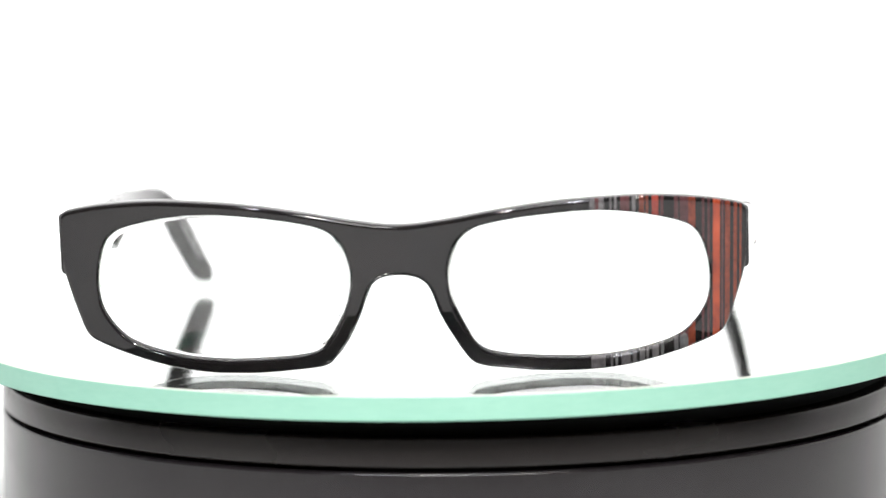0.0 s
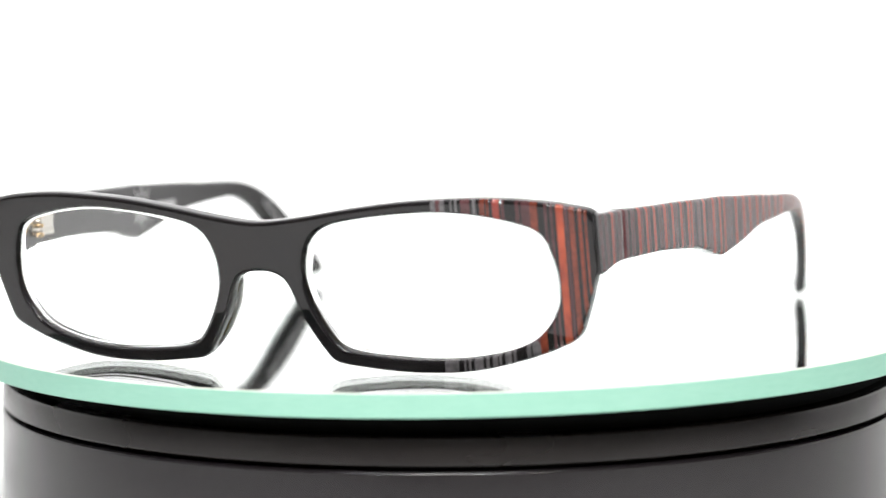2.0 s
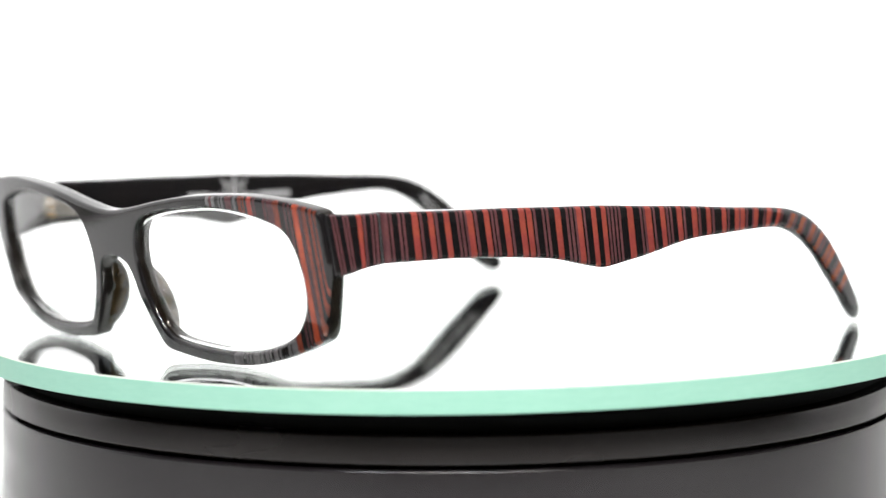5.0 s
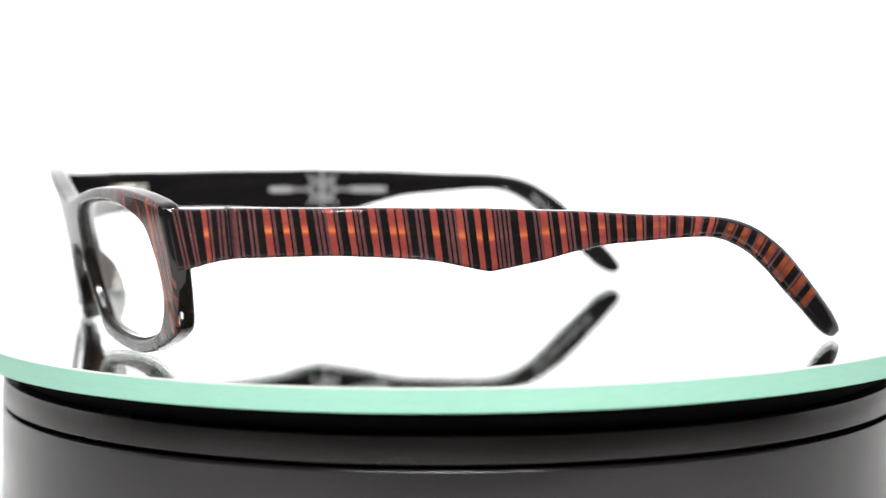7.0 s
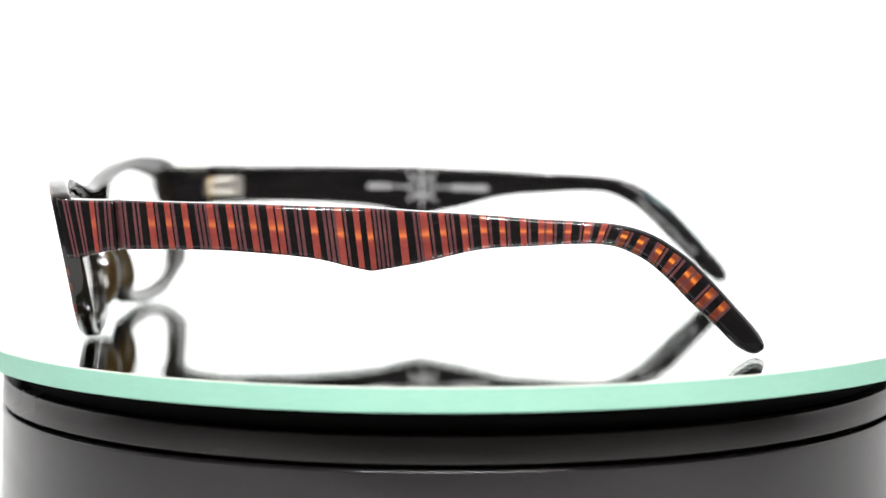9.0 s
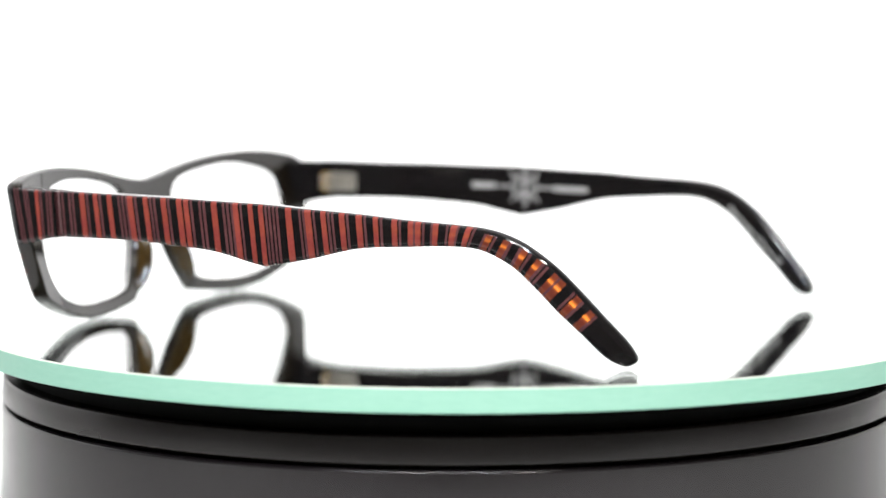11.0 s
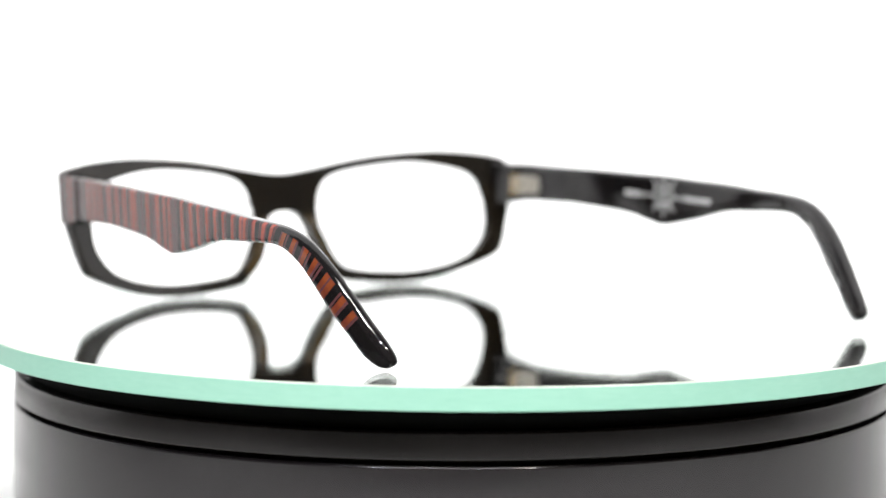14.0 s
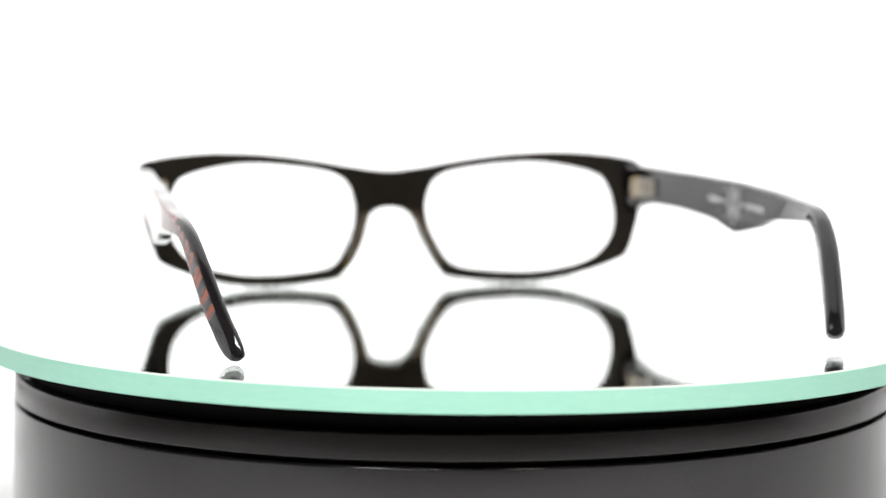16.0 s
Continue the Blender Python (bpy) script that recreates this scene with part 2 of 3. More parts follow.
def mirror_disc():
    thing = new("mirror_disc")
    tagged(thing, "thick round mirror glass with pale green ground edge", "mirror")
    R, b, ex, ey = 0.1115, -0.0042, -0.0001, 0.0027
    c = 0.00025
    bm = lathe([(0, DISC_TOP), (R - c, DISC_TOP), (R, DISC_TOP - c), (R, b + c), (R - c, b), (0, b)], mats=[0, 2, 1, 1, 3])
    bmesh.ops.translate(bm, verts=bm.verts, vec=(ex, ey, 0))
    part("glass_plate", bm, [GLASS, MINT, FROST, DARK], thing, smooth=False)
    bm = lathe([(0, b + 0.00012), (R - 0.0006, b + 0.00012), (R - 0.0006, b + 0.00005), (0, b + 0.00005)])
    bmesh.ops.translate(bm, verts=bm.verts, vec=(ex, ey, 0))
    part("silvering", bm, MIRROR, thing, "silvered back of the mirror", smooth=False)
    # a few specks of dust on the glass
    rng, bm = random.Random(3), bmesh.new()
    for _ in range(40):
        r, a, w = R * 0.96 * math.sqrt(rng.random()), rng.uniform(0, 2 * math.pi), rng.uniform(0.00006, 0.00016)
        x, y, z = ex + r * math.cos(a), ey + r * math.sin(a), DISC_TOP
        ring = [bm.verts.new((x + w * rng.uniform(0.6, 1.3) * math.cos(q), y + w * rng.uniform(0.6, 1.3) * math.sin(q), z + 0.00001)) for q in (0, 1.3, 2.5, 3.8, 5.0)]
        top = bm.verts.new((x, y, z + w * 0.8))
        for i in range(5):
            bm.faces.new((ring[i - 1], ring[i], top))
    tagged(part("dust", bm, PAPER, thing, "pale specks of dust", smooth=False), kind="stuff")
    return thing


# ---- the eyeglasses; built in millimetres about the turntable's axis ----
XM = -5.3          # the bridge stands a little beside the axis
STRIPE_FROM = 37.8


def face_y(x, z):
    return -82.6 + 0.0018 * x * x - 0.19 * z


def settle(x, z):
    """The rim rests on the glass."""
    return x, z - 1.6 * (1 - z / 36.3)


OUTER = [(0, 31.4), (9, 32.3), (20, 34.1), (30, 35.4), (40, 36.1), (50, 36.3), (60, 35.6), (66.2, 34.6), (68.2, 34.0), (69, 32.9), (69, 28), (68.95, 23.4), (68.3, 20.6), (66.6, 15), (65.0, 10.7), (63.4, 8.9), (58, 6.6), (51, 4.5), (44, 3.0), (37, 2.4), (28, 2.5), (19.5, 3.3), (15.6, 3.9), (13.8, 4.9), (11, 8.7), (7.9, 14.0), (6.4, 18.2), (5.0, 20.3), (2.8, 21.4)]
HOLE = [(9.5, 20.6), (9.9, 24), (11.2, 27.4), (13.4, 29.7), (16.8, 31.1), (23.4, 32.3), (30.8, 33.1), (38, 33.5), (45, 33.1), (52, 31.9), (57, 30.4), (59.4, 28.4), (60.9, 24.5), (61.6, 20), (61.1, 15.4), (59.1, 11.7), (55.6, 8.4), (50, 6.2), (43, 4.8), (36, 4.3), (29, 4.5), (21.6, 5.1), (17.2, 6.1), (14.8, 7.9), (12.2, 12.0), (10.3, 16.3)]


def contour(points, n, lower=1.6):
    return [np.array((x, z - lower * (1 - z / 36.3))) for x, z in spline(points, n)]


def inset(loop, d):
    """The closed loop moved by d to its inner side."""
    m, out = len(loop), []
    area = sum(loop[i - 1][0] * loop[i][1] - loop[i][0] * loop[i - 1][1] for i in range(m))
    s = 1 if area > 0 else -1
    for i in range(m):
        t = loop[(i + 1) % m] - loop[i - 1]
        t = t / (np.linalg.norm(t) + 1e-9)
        out.append(loop[i] + s * d * np.array((-t[1], t[0])))
    return out


def front_frame(parent):
    right = OUTER
    left = [(-x, z) for x, z in reversed(OUTER[1:])]
    outer = contour(right + [(0, 21.7)] + left, 4)
    hole_r = contour(HOLE, 5, 0.75)
    hole_l = [np.array((-p[0], p[1])) for p in hole_r]
    bm = bmesh.new()
    thick = 4.2
    # depth from the front, and how far the edge is rounded off there
    prof = [(0.0, 0.9), (0.07, 0.55), (0.28, 0.25), (0.7, 0.04), (1.1, 0.0), (2.5, 0.0), (3.2, 0.0), (3.8, 0.15), (4.1, 0.45), (thick, 0.8)]
    caps = {0: [], len(prof) - 1: []}
    # the openings narrow towards the back, behind the lens groove
    narrow = [(0.0, 0.75), (0.07, 0.45), (0.28, 0.2), (0.7, 0.03), (1.1, 0.0), (2.4, 0.0), (2.6, -0.3), (3.7, -0.35), (4.05, -0.15), (thick, 0.15)]
    for loop, sign in ((outer, 1), (hole_r, -1), (hole_l, -1)):
        rings = []
        for d, off in prof if sign > 0 else narrow:
            rings.append([bm.verts.new((p[0], d, p[1])) for p in inset(loop, sign * off)])
        for a, b in zip(rings, rings[1:]):
            for i in range(len(a)):
                bm.faces.new((a[i - 1], a[i], b[i], b[i - 1]))
        for k in caps:
            r = rings[k]
            caps[k] += [bm.edges.get((r[i - 1], r[i])) for i in range(len(r))]
    for es in caps.values():
        bmesh.ops.triangle_fill(bm, use_beauty=True, use_dissolve=False, edges=es)
    # cut lines: every few millimetres for the wrap, and at each stripe of the laminate
    cuts = list(np.arange(-66, 37, 3.0)) + [STRIPE_FROM] + [c for c, _ in FRONT_STRIPES]
    for x in cuts:
        bmesh.ops.bisect_plane(bm, geom=bm.verts[:] + bm.edges[:] + bm.faces[:], plane_co=(x, 0, 0), plane_no=(1, 0, 0), dist=1e-6)
    for f in bm.faces:
        c = f.calc_center_median()
        f.material_index = 0
        if c.y > 0.5:
            f.material_index = 6 if c.y > 1.15 else 0
        elif c.x > STRIPE_FROM:
            k = 0
            for edge, colour in FRONT_STRIPES:
                if c.x > edge:
                    k = colour
            f.material_index = 3 if k in (1, 2, 5) and c.z < 8 and c.x < 57 else k
    bmesh.ops.recalc_face_normals(bm, faces=bm.faces)
    normals = []
    for v in bm.verts:
        x, d, z = v.co
        # both broad faces are smooth sheets, bent round the face
        flat = Vector((0.0036 * x, -1, -0.19)).normalized() * (1 if d < 0.01 else -1)
        normals.append(flat if d < 0.01 or d > thick - 0.01 else Vector((0, 0, 0)))
        v.co = Vector((x + XM, face_y(x, z) + d, z + 0.1 * d)) * MM
    ob = part("front_frame", bm, [BLACK, RED, MAUVE, GREY, EMBER, RUST, DEEP], parent, "black rim, its end in red and black stripes")
    ob.data.normals_split_custom_set_from_vertices(normals)
    return ob


def lens(parent, side):
    """A clear plate in the groove of the rim, curved like the front."""
    loop = inset(contour(HOLE, 5, 0.75), -0.35)
    mid = sum(loop) / len(loop)
    bm = bmesh.new()
    faces = []
    for d in (1.45, 2.35):
        rings = [[bm.verts.new((0, 0, 0))]]
        rings[0][0].co = (mid[0], d, mid[1])
        for q in (0.2, 0.4, 0.6, 0.8, 0.93, 1.0):
            rings.append([bm.verts.new((mid[0] + (p[0] - mid[0]) * q, d, mid[1] + (p[1] - mid[1]) * q)) for p in loop])
        for i in range(len(loop)):
            bm.faces.new((rings[0][0], rings[1][i - 1], rings[1][i]))
            for a, b in zip(rings[1:], rings[2:]):
                bm.faces.new((a[i - 1], a[i], b[i], b[i - 1]))
        faces.append(rings[-1])
    for i in range(len(loop)):
        bm.faces.new((faces[0][i - 1], faces[0][i], faces[1][i], faces[1][i - 1]))
    for v in bm.verts:
        x, d, z = v.co
        v.co = Vector((side * x + XM, face_y(x, z) + d, z + 0.1 * d)) * MM
    ob = part("lens", bm, LENS, parent, "clear plain lens")
    ob.visible_shadow = False


# laminate stripes from the hinge to the tip: B broad black, b thin black, R red, m mauve line
PATTERN = "RbmBmbmBRbmBRbmBRBmbmbmRbmBRbmbmBRbmBRbRbmBmbmBRBmbmbmRbmBRBRbmbmbmbmBRBmbmRbmBRbmbmBRbmBRbmBRbmbBRbmBRmRbmBmRbBmbRmBRbmbBmRbmBRmbBmRbmBRmbmBRmRbBmbRmBRmbBRbmBRmbRBRmbR"
WIDTH = {"B": 1.5, "b": 0.38, "R": 1.36, "m": 0.59}
COLOUR = {"B": 0, "b": 0, "R": 1, "m": 2}


def stripe_run(pattern, rng, stretch=1.0):
    """Starts and colours of the stripes along a bar."""
    out, u = [], 0.0
    for c in pattern:
        out.append((u, COLOUR[c]))
        u += WIDTH[c] * stretch * rng.uniform(0.85, 1.15)
    return out + [(u, 0)]


# the rim's stripes, from the bridge side outwards: smoky grey first, then reds
FRONT_STRIPES = [(37.8, 3), (38.8, 2), (39.6, 3), (40.6, 0), (41.7, 3), (42.1, 0), (42.6, 3), (43.1, 0), (43.8, 2), (45.6, 0), (46.1, 3), (46.8, 0), (47.5, 5), (48.5, 0), (48.8, 5), (49.3, 0), (50.0, 1), (51.3, 0), (51.7, 2), (52.3, 0), (53.8, 0), (54.4, 2), (55.2, 0), (55.5, 2), (57.2, 5), (58.6, 0), (59.9, 2), (60.4, 0), (61.0, 2), (61.5, 0), (62.1, 4), (63.5, 0), (63.8, 2), (64.2, 0), (64.5, 5), (65.5, 0), (66.2, 5), (66.9, 0), (67.4, 5), (67.8, 0)]


def loft(bm, pairs, out_x, thick, side, stripes=None, cap=True, tip=False, per=6, lift=0.0):
    """A bar whose upper and lower edge run through pairs of (y, z); out_x(y) is its outer side, side +1 or -1."""
    line = spline([(*a, *b) for a, b in pairs], per, False)
    across, share = bm.loops.layers.uv.new("across"), {}
    if stripes:
        # stations at the stripes' own boundaries, measured along the upper edge
        run = np.concatenate([[0], np.cumsum([np.linalg.norm(q[:2] - p[:2]) for p, q in zip(line, line[1:])])])
        at = sorted(set([round(float(s), 3) for s in run[::2]] + [round(s - stripes[0][0], 3) for s, _ in stripes if 0 < s - stripes[0][0] < run[-1]] + [0.0, round(float(run[-1]), 3)]))
        line = [np.array([np.interp(s, run, [p[k] for p in line]) for k in range(4)]) for s in at]
    else:
        at = None
    n = len(line)
    reach = np.concatenate([[0], np.cumsum([np.linalg.norm(q - p) / math.sqrt(2) for p, q in zip(line, line[1:])])])
    rings = []
    for i, (ty, tz, by, bz) in enumerate(line):
        h = math.hypot(ty - by, tz - bz)
        w = thick(i / (n - 1)) if callable(thick) else thick
        left = reach[-1] - reach[i]
        k = math.sqrt(max(0.02, 1 - (1 - min(1, left / 3.4)) ** 2)) if tip else 1.0
        r = 0.95 + 0.75 * min(1, max(0, (reach[i] - 95) / 14)) if tip else 0.95
        r, in_by = min(r, 0.36 * h, 0.46 * w) * max(k, 0.3), w * (1 - k) / 2
        arc = [(r * (1 - math.cos(a)), r * (1 - math.sin(a))) for a in (0, 0.4, 0.8, 1.2, math.pi / 2)]
        flat = [r + (h - 2 * r) * q for q in (0.2, 0.34, 0.44, 0.54, 0.66, 0.83)]
        outer = arc + [(v, 0) for v in flat] + [(h - v, d) for v, d in reversed(arc)]
        inner = [(h - v, w - d) for v, d in arc] + [(h * 0.5, w)] + [(v, w - d) for v, d in reversed(arc)]
        outer, inner = [(v, in_by + d * k) for v, d in outer], [(v, in_by + d * k) for v, d in inner]
        vs = []
        for v, d in outer + inner:
            y, z = ty + (by - ty) * v / h, tz + (bz - tz) * v / h
            vs.append(bm.verts.new(Vector((XM + side * (out_x(y) - d), y, z + lift)) * MM))
            share[vs[-1]] = (reach[i] * 0.01, v / h)
        rings.append(vs)
    m = len(rings[0])
    for i in range(n - 1):
        for j in range(m):
            f = bm.faces.new((rings[i][j], rings[i + 1][j], rings[i + 1][(j + 1) % m], rings[i][(j + 1) % m]))
            for corner in f.loops:
                corner[across].uv = share[corner.vert]
            if stripes:
                mid = (at[i] + at[i + 1]) / 2 + stripes[0][0]
                k = 0
                for s, c in stripes:
                    if s <= mid:
                        k = c
                bent = tip and at[i] > 104
                if (2 if bent else 0) < j < (13 if bent else 14):
                    f.material_index = 3 if bent and k == 1 else k
                else:
                    f.material_index = 0
    for r in (rings[0], rings[-1]):
        bm.faces.new(r)
    return bm


PAIRS = [((-66.9, 32.9), (-66.0, 22.6)), ((-49.4, 32.4), (-48.0, 22.6)), ((-38, 32.2), (-36.6, 22.0)), ((-26.3, 31.8), (-25, 20.9)), ((-19, 31.6), (-17.5, 19.2)), ((-15, 31.5), (-13.6, 18.45)), ((-13.8, 31.45), (-12.4, 18.5)), ((-9.5, 31.2), (-8.3, 19.2)), ((-3.3, 30.8), (-2, 20.4)), ((8.3, 30.2), (9, 22.9)), ((19.9, 29.3), (20, 23.7)), ((29, 28.8), (28.5, 24.1)), ((36.3, 28.2), (34.5, 23.9)), ((41, 27.2), (38.5, 22.8)), ((45.7, 25.2), (43, 20.4)), ((51.6, 21.0), (47.5, 16.5)), ((56.4, 16.2), (52.0, 11.8)), ((61.2, 10.8), (57.0, 7.0)), ((64.9, 6.6), (60.7, 3.2)), ((66.6, 4.2), (62.8, 1.7)), ((67.2, 2.7), (64.5, 1.0)), ((67.1, 1.7), (65.9, 0.95))]
END = [((-79.3, 33.5), (-77.0, 20.8)), ((-77.8, 33.2), (-75.3, 20.8)), ((-75, 33.0), (-73, 21.2)), ((-72, 32.9), (-70.8, 21.8)), ((-69, 32.9), (-68.3, 22.3)), ((-67.05, 32.9), (-66.2, 22.5))]


CURVE = np.polyfit((-67, -40, -13, 5, 20, 36, 46, 56, 66), (70.3, 73.2, 75.2, 76.9, 78.0, 78.1, 77.0, 74.9, 71.6), 4)
BENT = np.polyfit((-79, -45, -12.6, 20, 42, 66), (69.0, 71.9, 73.4, 74.3, 72.6, 65.2), 3)


def OUT_STRIPED(y):
    return float(np.polyval(CURVE, y))


def OUT_PLAIN(y):
    return float(np.polyval(BENT, y))


def bar_thick(s):
    return 4.0 if s < 0.55 else 4.0 + 0.8 * min(1, (s - 0.55) / 0.2)


def slim_thick(s):
    return 4.0 - 1.2 * min(1, max(0, (s - 0.6) / 0.25))


def tube(bm, x, y, z0, z1, r, steps=14):
    for z, w in ((z0, z1),):
        a = [[bm.verts.new(Vector((XM + x + q * math.cos(t), y + q * math.sin(t), h)) * MM) for t in (2 * math.pi * i / steps for i in range(steps))] for q, h in ((r * 0.8, z), (r, z + 0.15), (r, w - 0.15), (r * 0.8, w))]
        for p, q in zip(a, a[1:]):
            for i in range(steps):
                bm.faces.new((p[i - 1], p[i], q[i], q[i - 1]))
        bm.faces.new(a[0]), bm.faces.new(a[-1])
    return bm


def hinge(parent, side, out):
    x = side * (out(-66.5) - 5.6)
    zc = 27.6
    h = part("hinge", box(bmesh.new(), *[q * MM for q in sorted((XM + side * (out(-61) - 4.0), XM + side * (out(-61) - 4.6)))], -65.6 * MM, -58 * MM, (zc - 2.4) * MM, (zc + 2.4) * MM, 0.15 * MM), SILVER, parent, "small steel barrel hinge", smooth=False)
    for k in range(5):
        z = zc - 2.5 + k
        part("knuckle", tube(bmesh.new(), x, -66.4, z, z + 0.92, 1.25), SILVER if k % 2 else BRASS, h)
    bm = box(bmesh.new(), *[q * MM for q in sorted((XM + x - 0.3, XM + x + side * 1.2))], -73.5 * MM, -67.2 * MM, (zc - 2.2) * MM, (zc + 2.2) * MM, 0.2 * MM)
    part("hinge_leaf", bm, SILVER, h, smooth=False)
    for z in (zc + 1.5, zc - 1.5):
        bm = box(bmesh.new(), *[q * MM for q in sorted((XM + x - 0.5 * side, XM + x + 0.9 * side))], -66 * MM, -60.5 * MM, (z - 0.7) * MM, (z + 0.7) * MM, 0.3 * MM)
        part("hinge_prong", bm, SILVER, h, smooth=False)


def nose_pad(parent, side):
    """A swelling behind the rim beside the nose."""
    bm = bmesh.new()
    line = [settle(*p) for p in spline([(5.3, 21.0), (6.6, 18.2), (8.2, 14.2), (10.6, 9.6), (12.8, 6.6)], 6, False)]
    rings = []
    for i, (x, z) in enumerate(line):
        s = i / (len(line) - 1)
        deep = 0.6 + 4.2 * math.sin(math.pi * min(1, max(0, s * 0.95 + 0.03))) ** 0.8
        y = face_y(x, z) + 3.0
        half = 1.5
        nx = 0.85 * side
        ring = []
        for a in np.linspace(0, 2 * math.pi, 14, endpoint=False):
            c, s2 = math.cos(a), math.sin(a)
            ring.append(bm.verts.new(Vector((XM + side * (x + 1.3) + nx * (half * c + 0.35 * max(0, -s2)), y + (deep if s2 > 0 else 0.8) * s2 * (1 - 0.1 * c), z + 0.45 * half * c)) * MM))
        rings.append(ring)
    for a, b in zip(rings, rings[1:]):
        for i in range(len(a)):
            bm.faces.new((a[i - 1], a[i], b[i], b[i - 1]))
    bm.faces.new(rings[0]), bm.faces.new(rings[-1])
    part("nose_pad", bm, BROWN, parent, "dark brown polished nose pad")


def emblem(parent, lift):
    """A ship's wheel in silver print with a bar of lettering to each side, on the inner side of the plain bar."""
    yc, zc = -11.4, 26.6 + lift
    # tangent frame on the inner side
    def at(u, v, d=0.05):
        y = yc + u
        return Vector((XM - (OUT_PLAIN(y) - 4.0 - d), y, zc + v - 0.03 * u)) * MM
    wheel = bmesh.new()
    def strip(bm, path, width):
        lefts, rights = [], []
        for i, p in enumerate(path):
            a, b = np.array(path[max(i - 1, 0)]), np.array(path[min(i + 1, len(path) - 1)])
            t = (b - a) / np.linalg.norm(b - a)
            nrm = np.array((-t[1], t[0])) * width / 2
            lefts.append(tuple(np.array(p) + nrm)), rights.append(tuple(np.array(p) - nrm))
        for d0, d1 in ((0.02, 0.08),):
            tops = [[bm.verts.new(at(*p, d1)) for p in q] for q in (lefts, rights)]
            lows = [[bm.verts.new(at(*p, d0)) for p in q] for q in (lefts, rights)]
            for i in range(len(path) - 1):
                bm.faces.new((tops[0][i], tops[0][i + 1], tops[1][i + 1], tops[1][i]))
                bm.faces.new((lows[0][i], lows[0][i + 1], tops[0][i + 1], tops[0][i]))
                bm.faces.new((lows[1][i], lows[1][i + 1], tops[1][i + 1], tops[1][i]))
    for r, w in ((3.3, 0.42), (1.9, 0.25)):
        strip(wheel, [(r * math.cos(a), r * math.sin(a)) for a in np.linspace(0, 2 * math.pi, 33)], w)
    for k in range(8):
        a = math.pi * k / 4
        strip(wheel, [(2.4 * math.cos(a), 2.4 * math.sin(a)), (4.4 * math.cos(a), 4.4 * math.sin(a))], 0.32)
        strip(wheel, [(4.3 * math.cos(a), 4.3 * math.sin(a)), (5.4 * math.cos(a), 5.4 * math.sin(a))], 0.55)
    strip(wheel, [(0, -2.2), (0, 2.3)], 0.7)
    strip(wheel, [(-1.0, 1.2), (1.0, 1.2)], 0.5)
    strip(wheel, [(-1.6, -0.9), (-1.0, -1.9), (0, -2.3), (1.0, -1.9), (1.6, -0.9)], 0.6)
    part("wheel_emblem", wheel, PRINT, parent, "silver printed ship's wheel emblem", smooth=False)
    for a, b in ((-14.2, -8.2), (7.8, 17.3)):
        bm = bmesh.new()
        strip(bm, [(u, 0) for u in np.linspace(a, b, 6)], 1.3)
        part("print_bar", bm, PRINT, parent, "silver printed bar", smooth=False)
    for a, b in ((-8.3, -5.4), (5.4, 7.9)):
        bm = bmesh.new()
        strip(bm, [(u, 0) for u in np.linspace(a, b, 3)], 0.5)
        part("print_line", bm, PRINT, parent, "thin silver printed line", smooth=False)


def lettering(words, parent, a, b, size, mat):
    """Words as a thin mesh on the inner side of the plain bar, run from a to b, both (y, z)."""
    cu = bpy.data.curves.new("lettering", "FONT")
    cu.body, cu.size, cu.extrude, cu.resolution_u, cu.align_y, cu.offset = words, size, 0.03, 2, "CENTER", 0.03
    tmp = new("lettering_source", cu)
    me = bpy.data.meshes.new_from_object(tmp.evaluated_get(bpy.context.evaluated_depsgraph_get()))
    bpy.data.objects.remove(tmp)
    bpy.data.curves.remove(cu)
    run = Vector((b[0] - a[0], b[1] - a[1]))
    stretch = run.length / max(v.co.x for v in me.vertices)
    run.normalize()
    for v in me.vertices:
        y, z = a[0] + run.x * v.co.x * stretch - run.y * v.co.y, a[1] + run.y * v.co.x * stretch + run.x * v.co.y
        v.co = Vector((XM - (OUT_PLAIN(y) - 4.85 - v.co.z), y, z)) * MM
    me.materials.clear()
    me.materials.append(mat)
    ob = new("lettering", me)
    ob.parent, ob["label"] = parent, "white lettering, " + words
    return ob


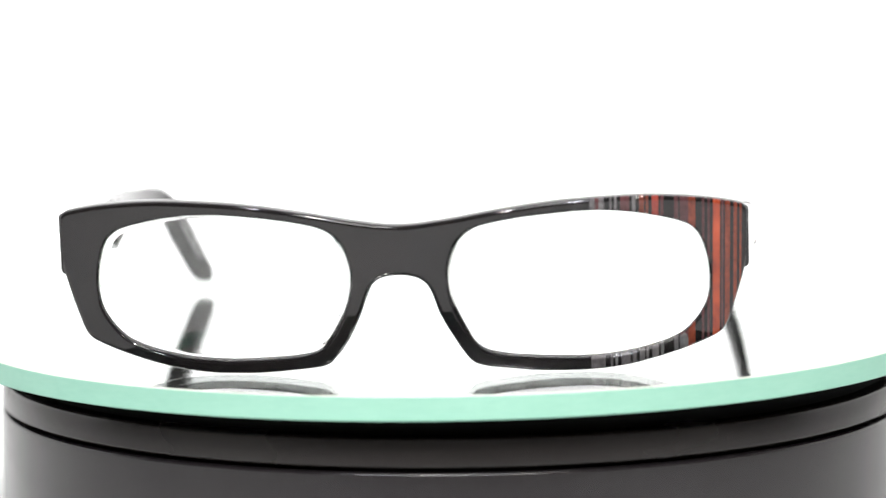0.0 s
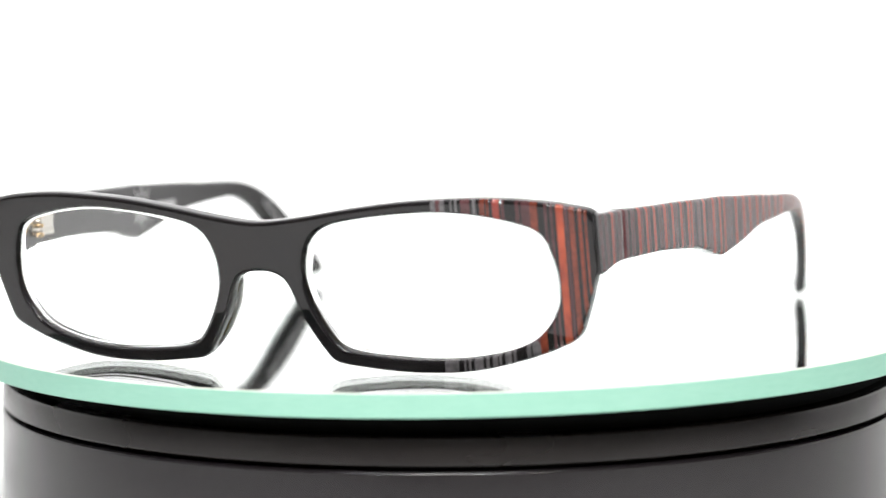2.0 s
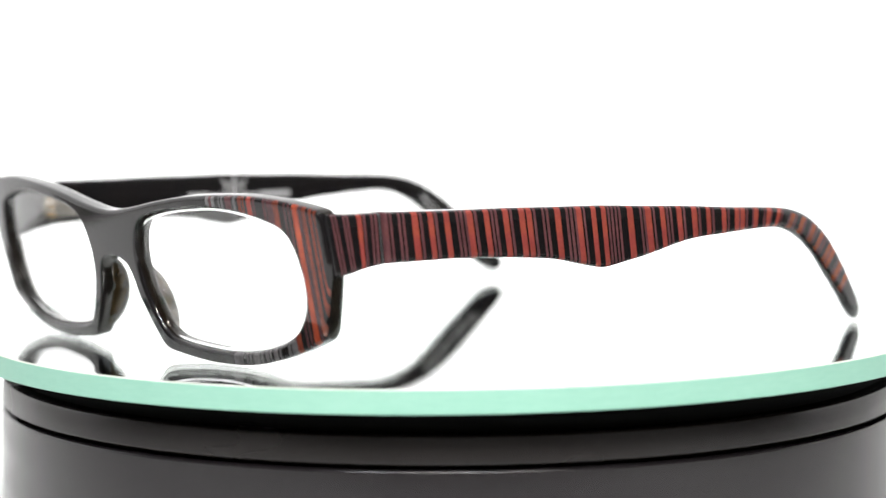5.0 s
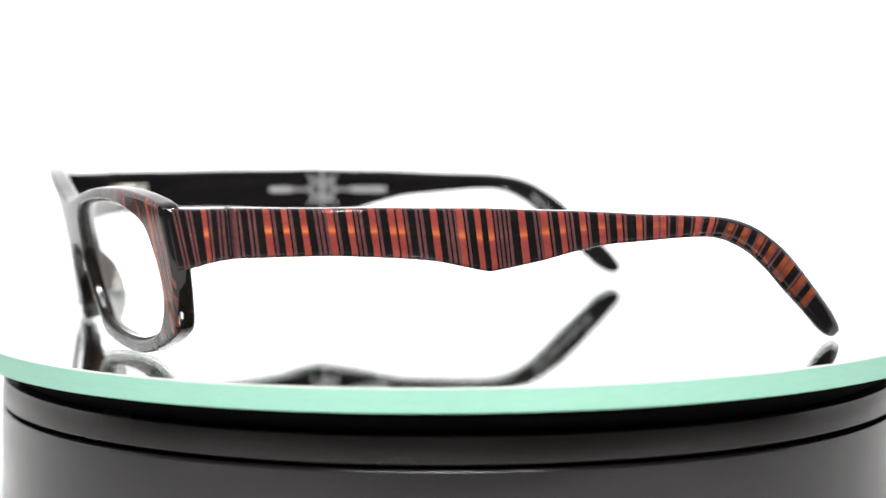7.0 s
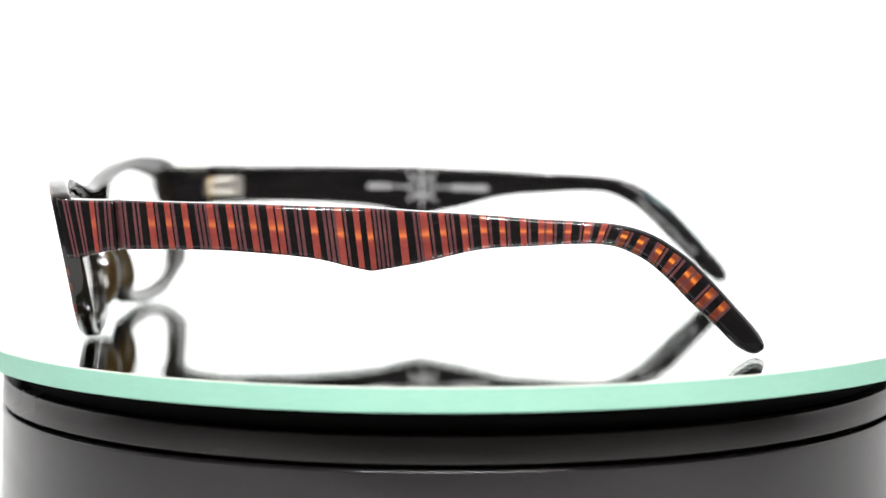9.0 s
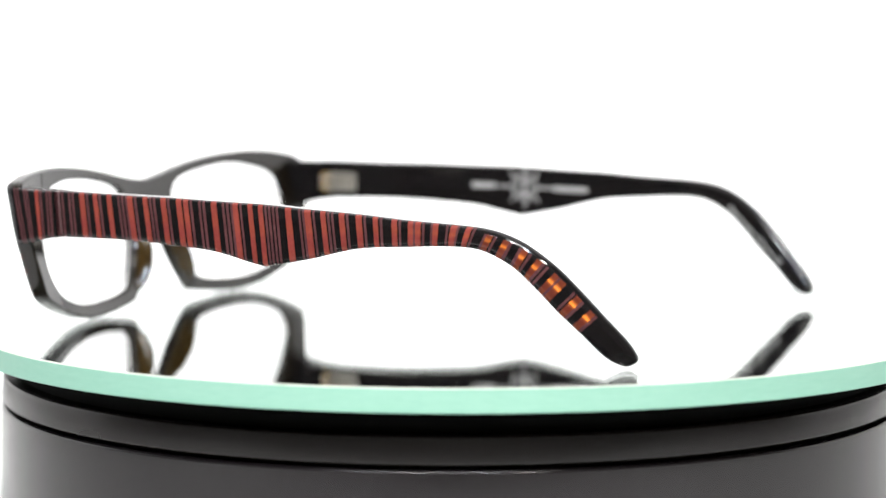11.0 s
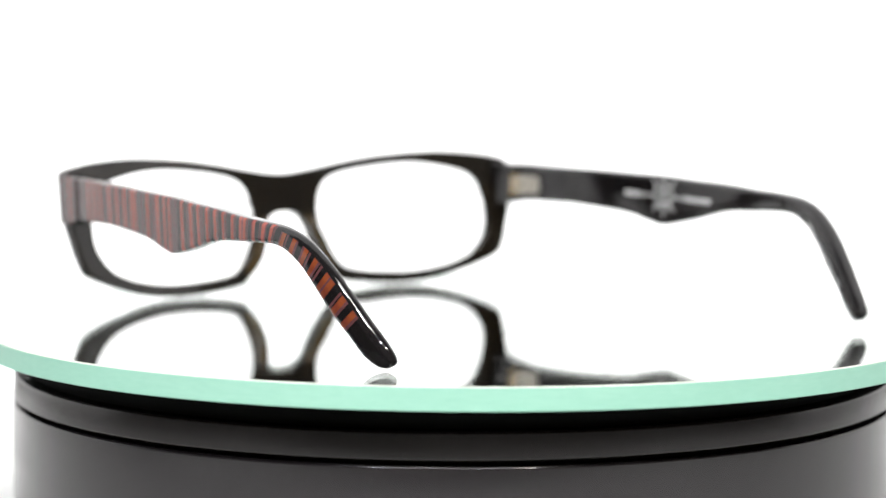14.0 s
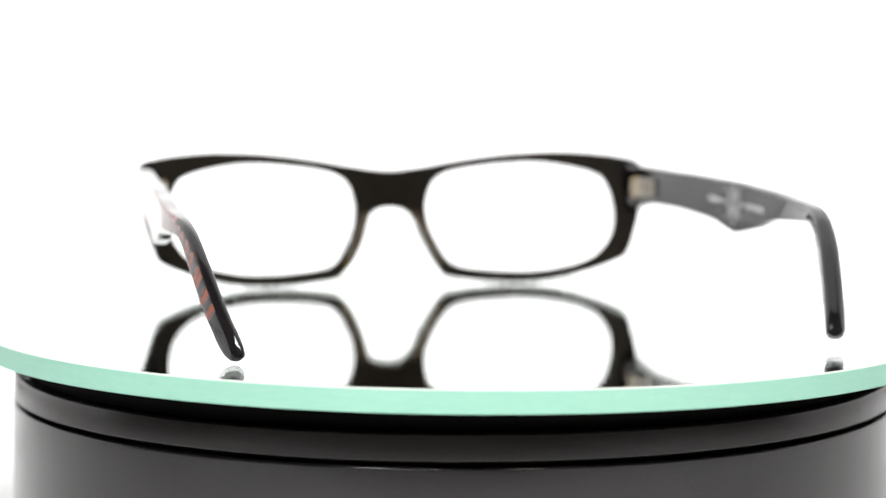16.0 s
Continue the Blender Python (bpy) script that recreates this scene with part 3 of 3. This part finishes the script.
def eyeglasses():
    thing = new("eyeglasses")
    tagged(thing, "black acetate eyeglasses with red striped side, standing on mirror glass", "eyeglasses")
    rng = random.Random(7)
    front_frame(thing)
    flare = lambda y: 69.25 + 0.10 * max(0, y + 79)
    mats = [BLACK, PEARL_RED, PEARL_MAUVE, PEARL_DARK]
    part("end_piece", loft(bmesh.new(), END, flare, 6.0, 1, stripe_run("BmbmBmbmbBbRbmBmbmBRbm", rng, 0.88), lift=0.25), mats, thing, "striped red and black end piece", weighted=True)
    part("end_piece", loft(bmesh.new(), END, flare, 6.0, -1, lift=0.35), BLACK, thing, weighted=True)
    striped = part("temple_arm", loft(bmesh.new(), PAIRS, OUT_STRIPED, slim_thick, 1, [(q, c if q else 2) for q, c in stripe_run(PATTERN, rng) if q < 134] + [(134, 0)], lift=0.3, tip=True), mats, thing, "black side arm with red and mauve stripes", weighted=True)
    rise = 1.0
    up = 0.5
    def along(y):
        return y + 0.7 * min(1, max(0, (y + 60) / 30)) + 0.2 * min(1, max(0, (y - 10) / 30))
    plain = [((along(a), b + up + rise * (a + 67) / 100), (along(c), e + up + rise * (c + 67) / 100)) for (a, b), (c, e) in PAIRS]
    black = part("temple_arm", loft(bmesh.new(), plain, OUT_PLAIN, bar_thick, -1, tip=True), BLACK, thing, "plain black side arm with silver print", weighted=True)
    lens(thing, 1)
    lens(thing, -1)
    hinge(striped, 1, OUT_STRIPED)
    hinge(black, -1, OUT_PLAIN)
    nose_pad(thing, 1)
    nose_pad(thing, -1)
    emblem(black, 0.5)
    lettering("Hand made in France CE", black, (45.2, 23.9), (59.7, 10.1), 1.8, PRINT)
    return thing


TABLE = turntable()
DISC = mirror_disc()
SPECS = eyeglasses()


def motions():
    """The drum turns clockwise, with the wobble of a table that is not quite level."""
    def turn(t):
        return pose(0, 0, 0, 0, 0, -3.291 - 10.0629 * t - 0.01842 * t * (t - 16))
    times = [0.5 * k for k in range(33)]
    drum, disc = pose(0, 0, 0, -0.061) @ pose(0, 0, 0, 0, -0.395), pose(0, 0, 0, 0.212) @ pose(0, 0, 0, 0, -0.841)
    walk(TABLE, [(t, turn(t) @ drum) for t in times])
    walk(DISC, [(t, turn(t) @ disc) for t in times])
    walk(SPECS, [(t, turn(t) @ disc) for t in times])


motions()
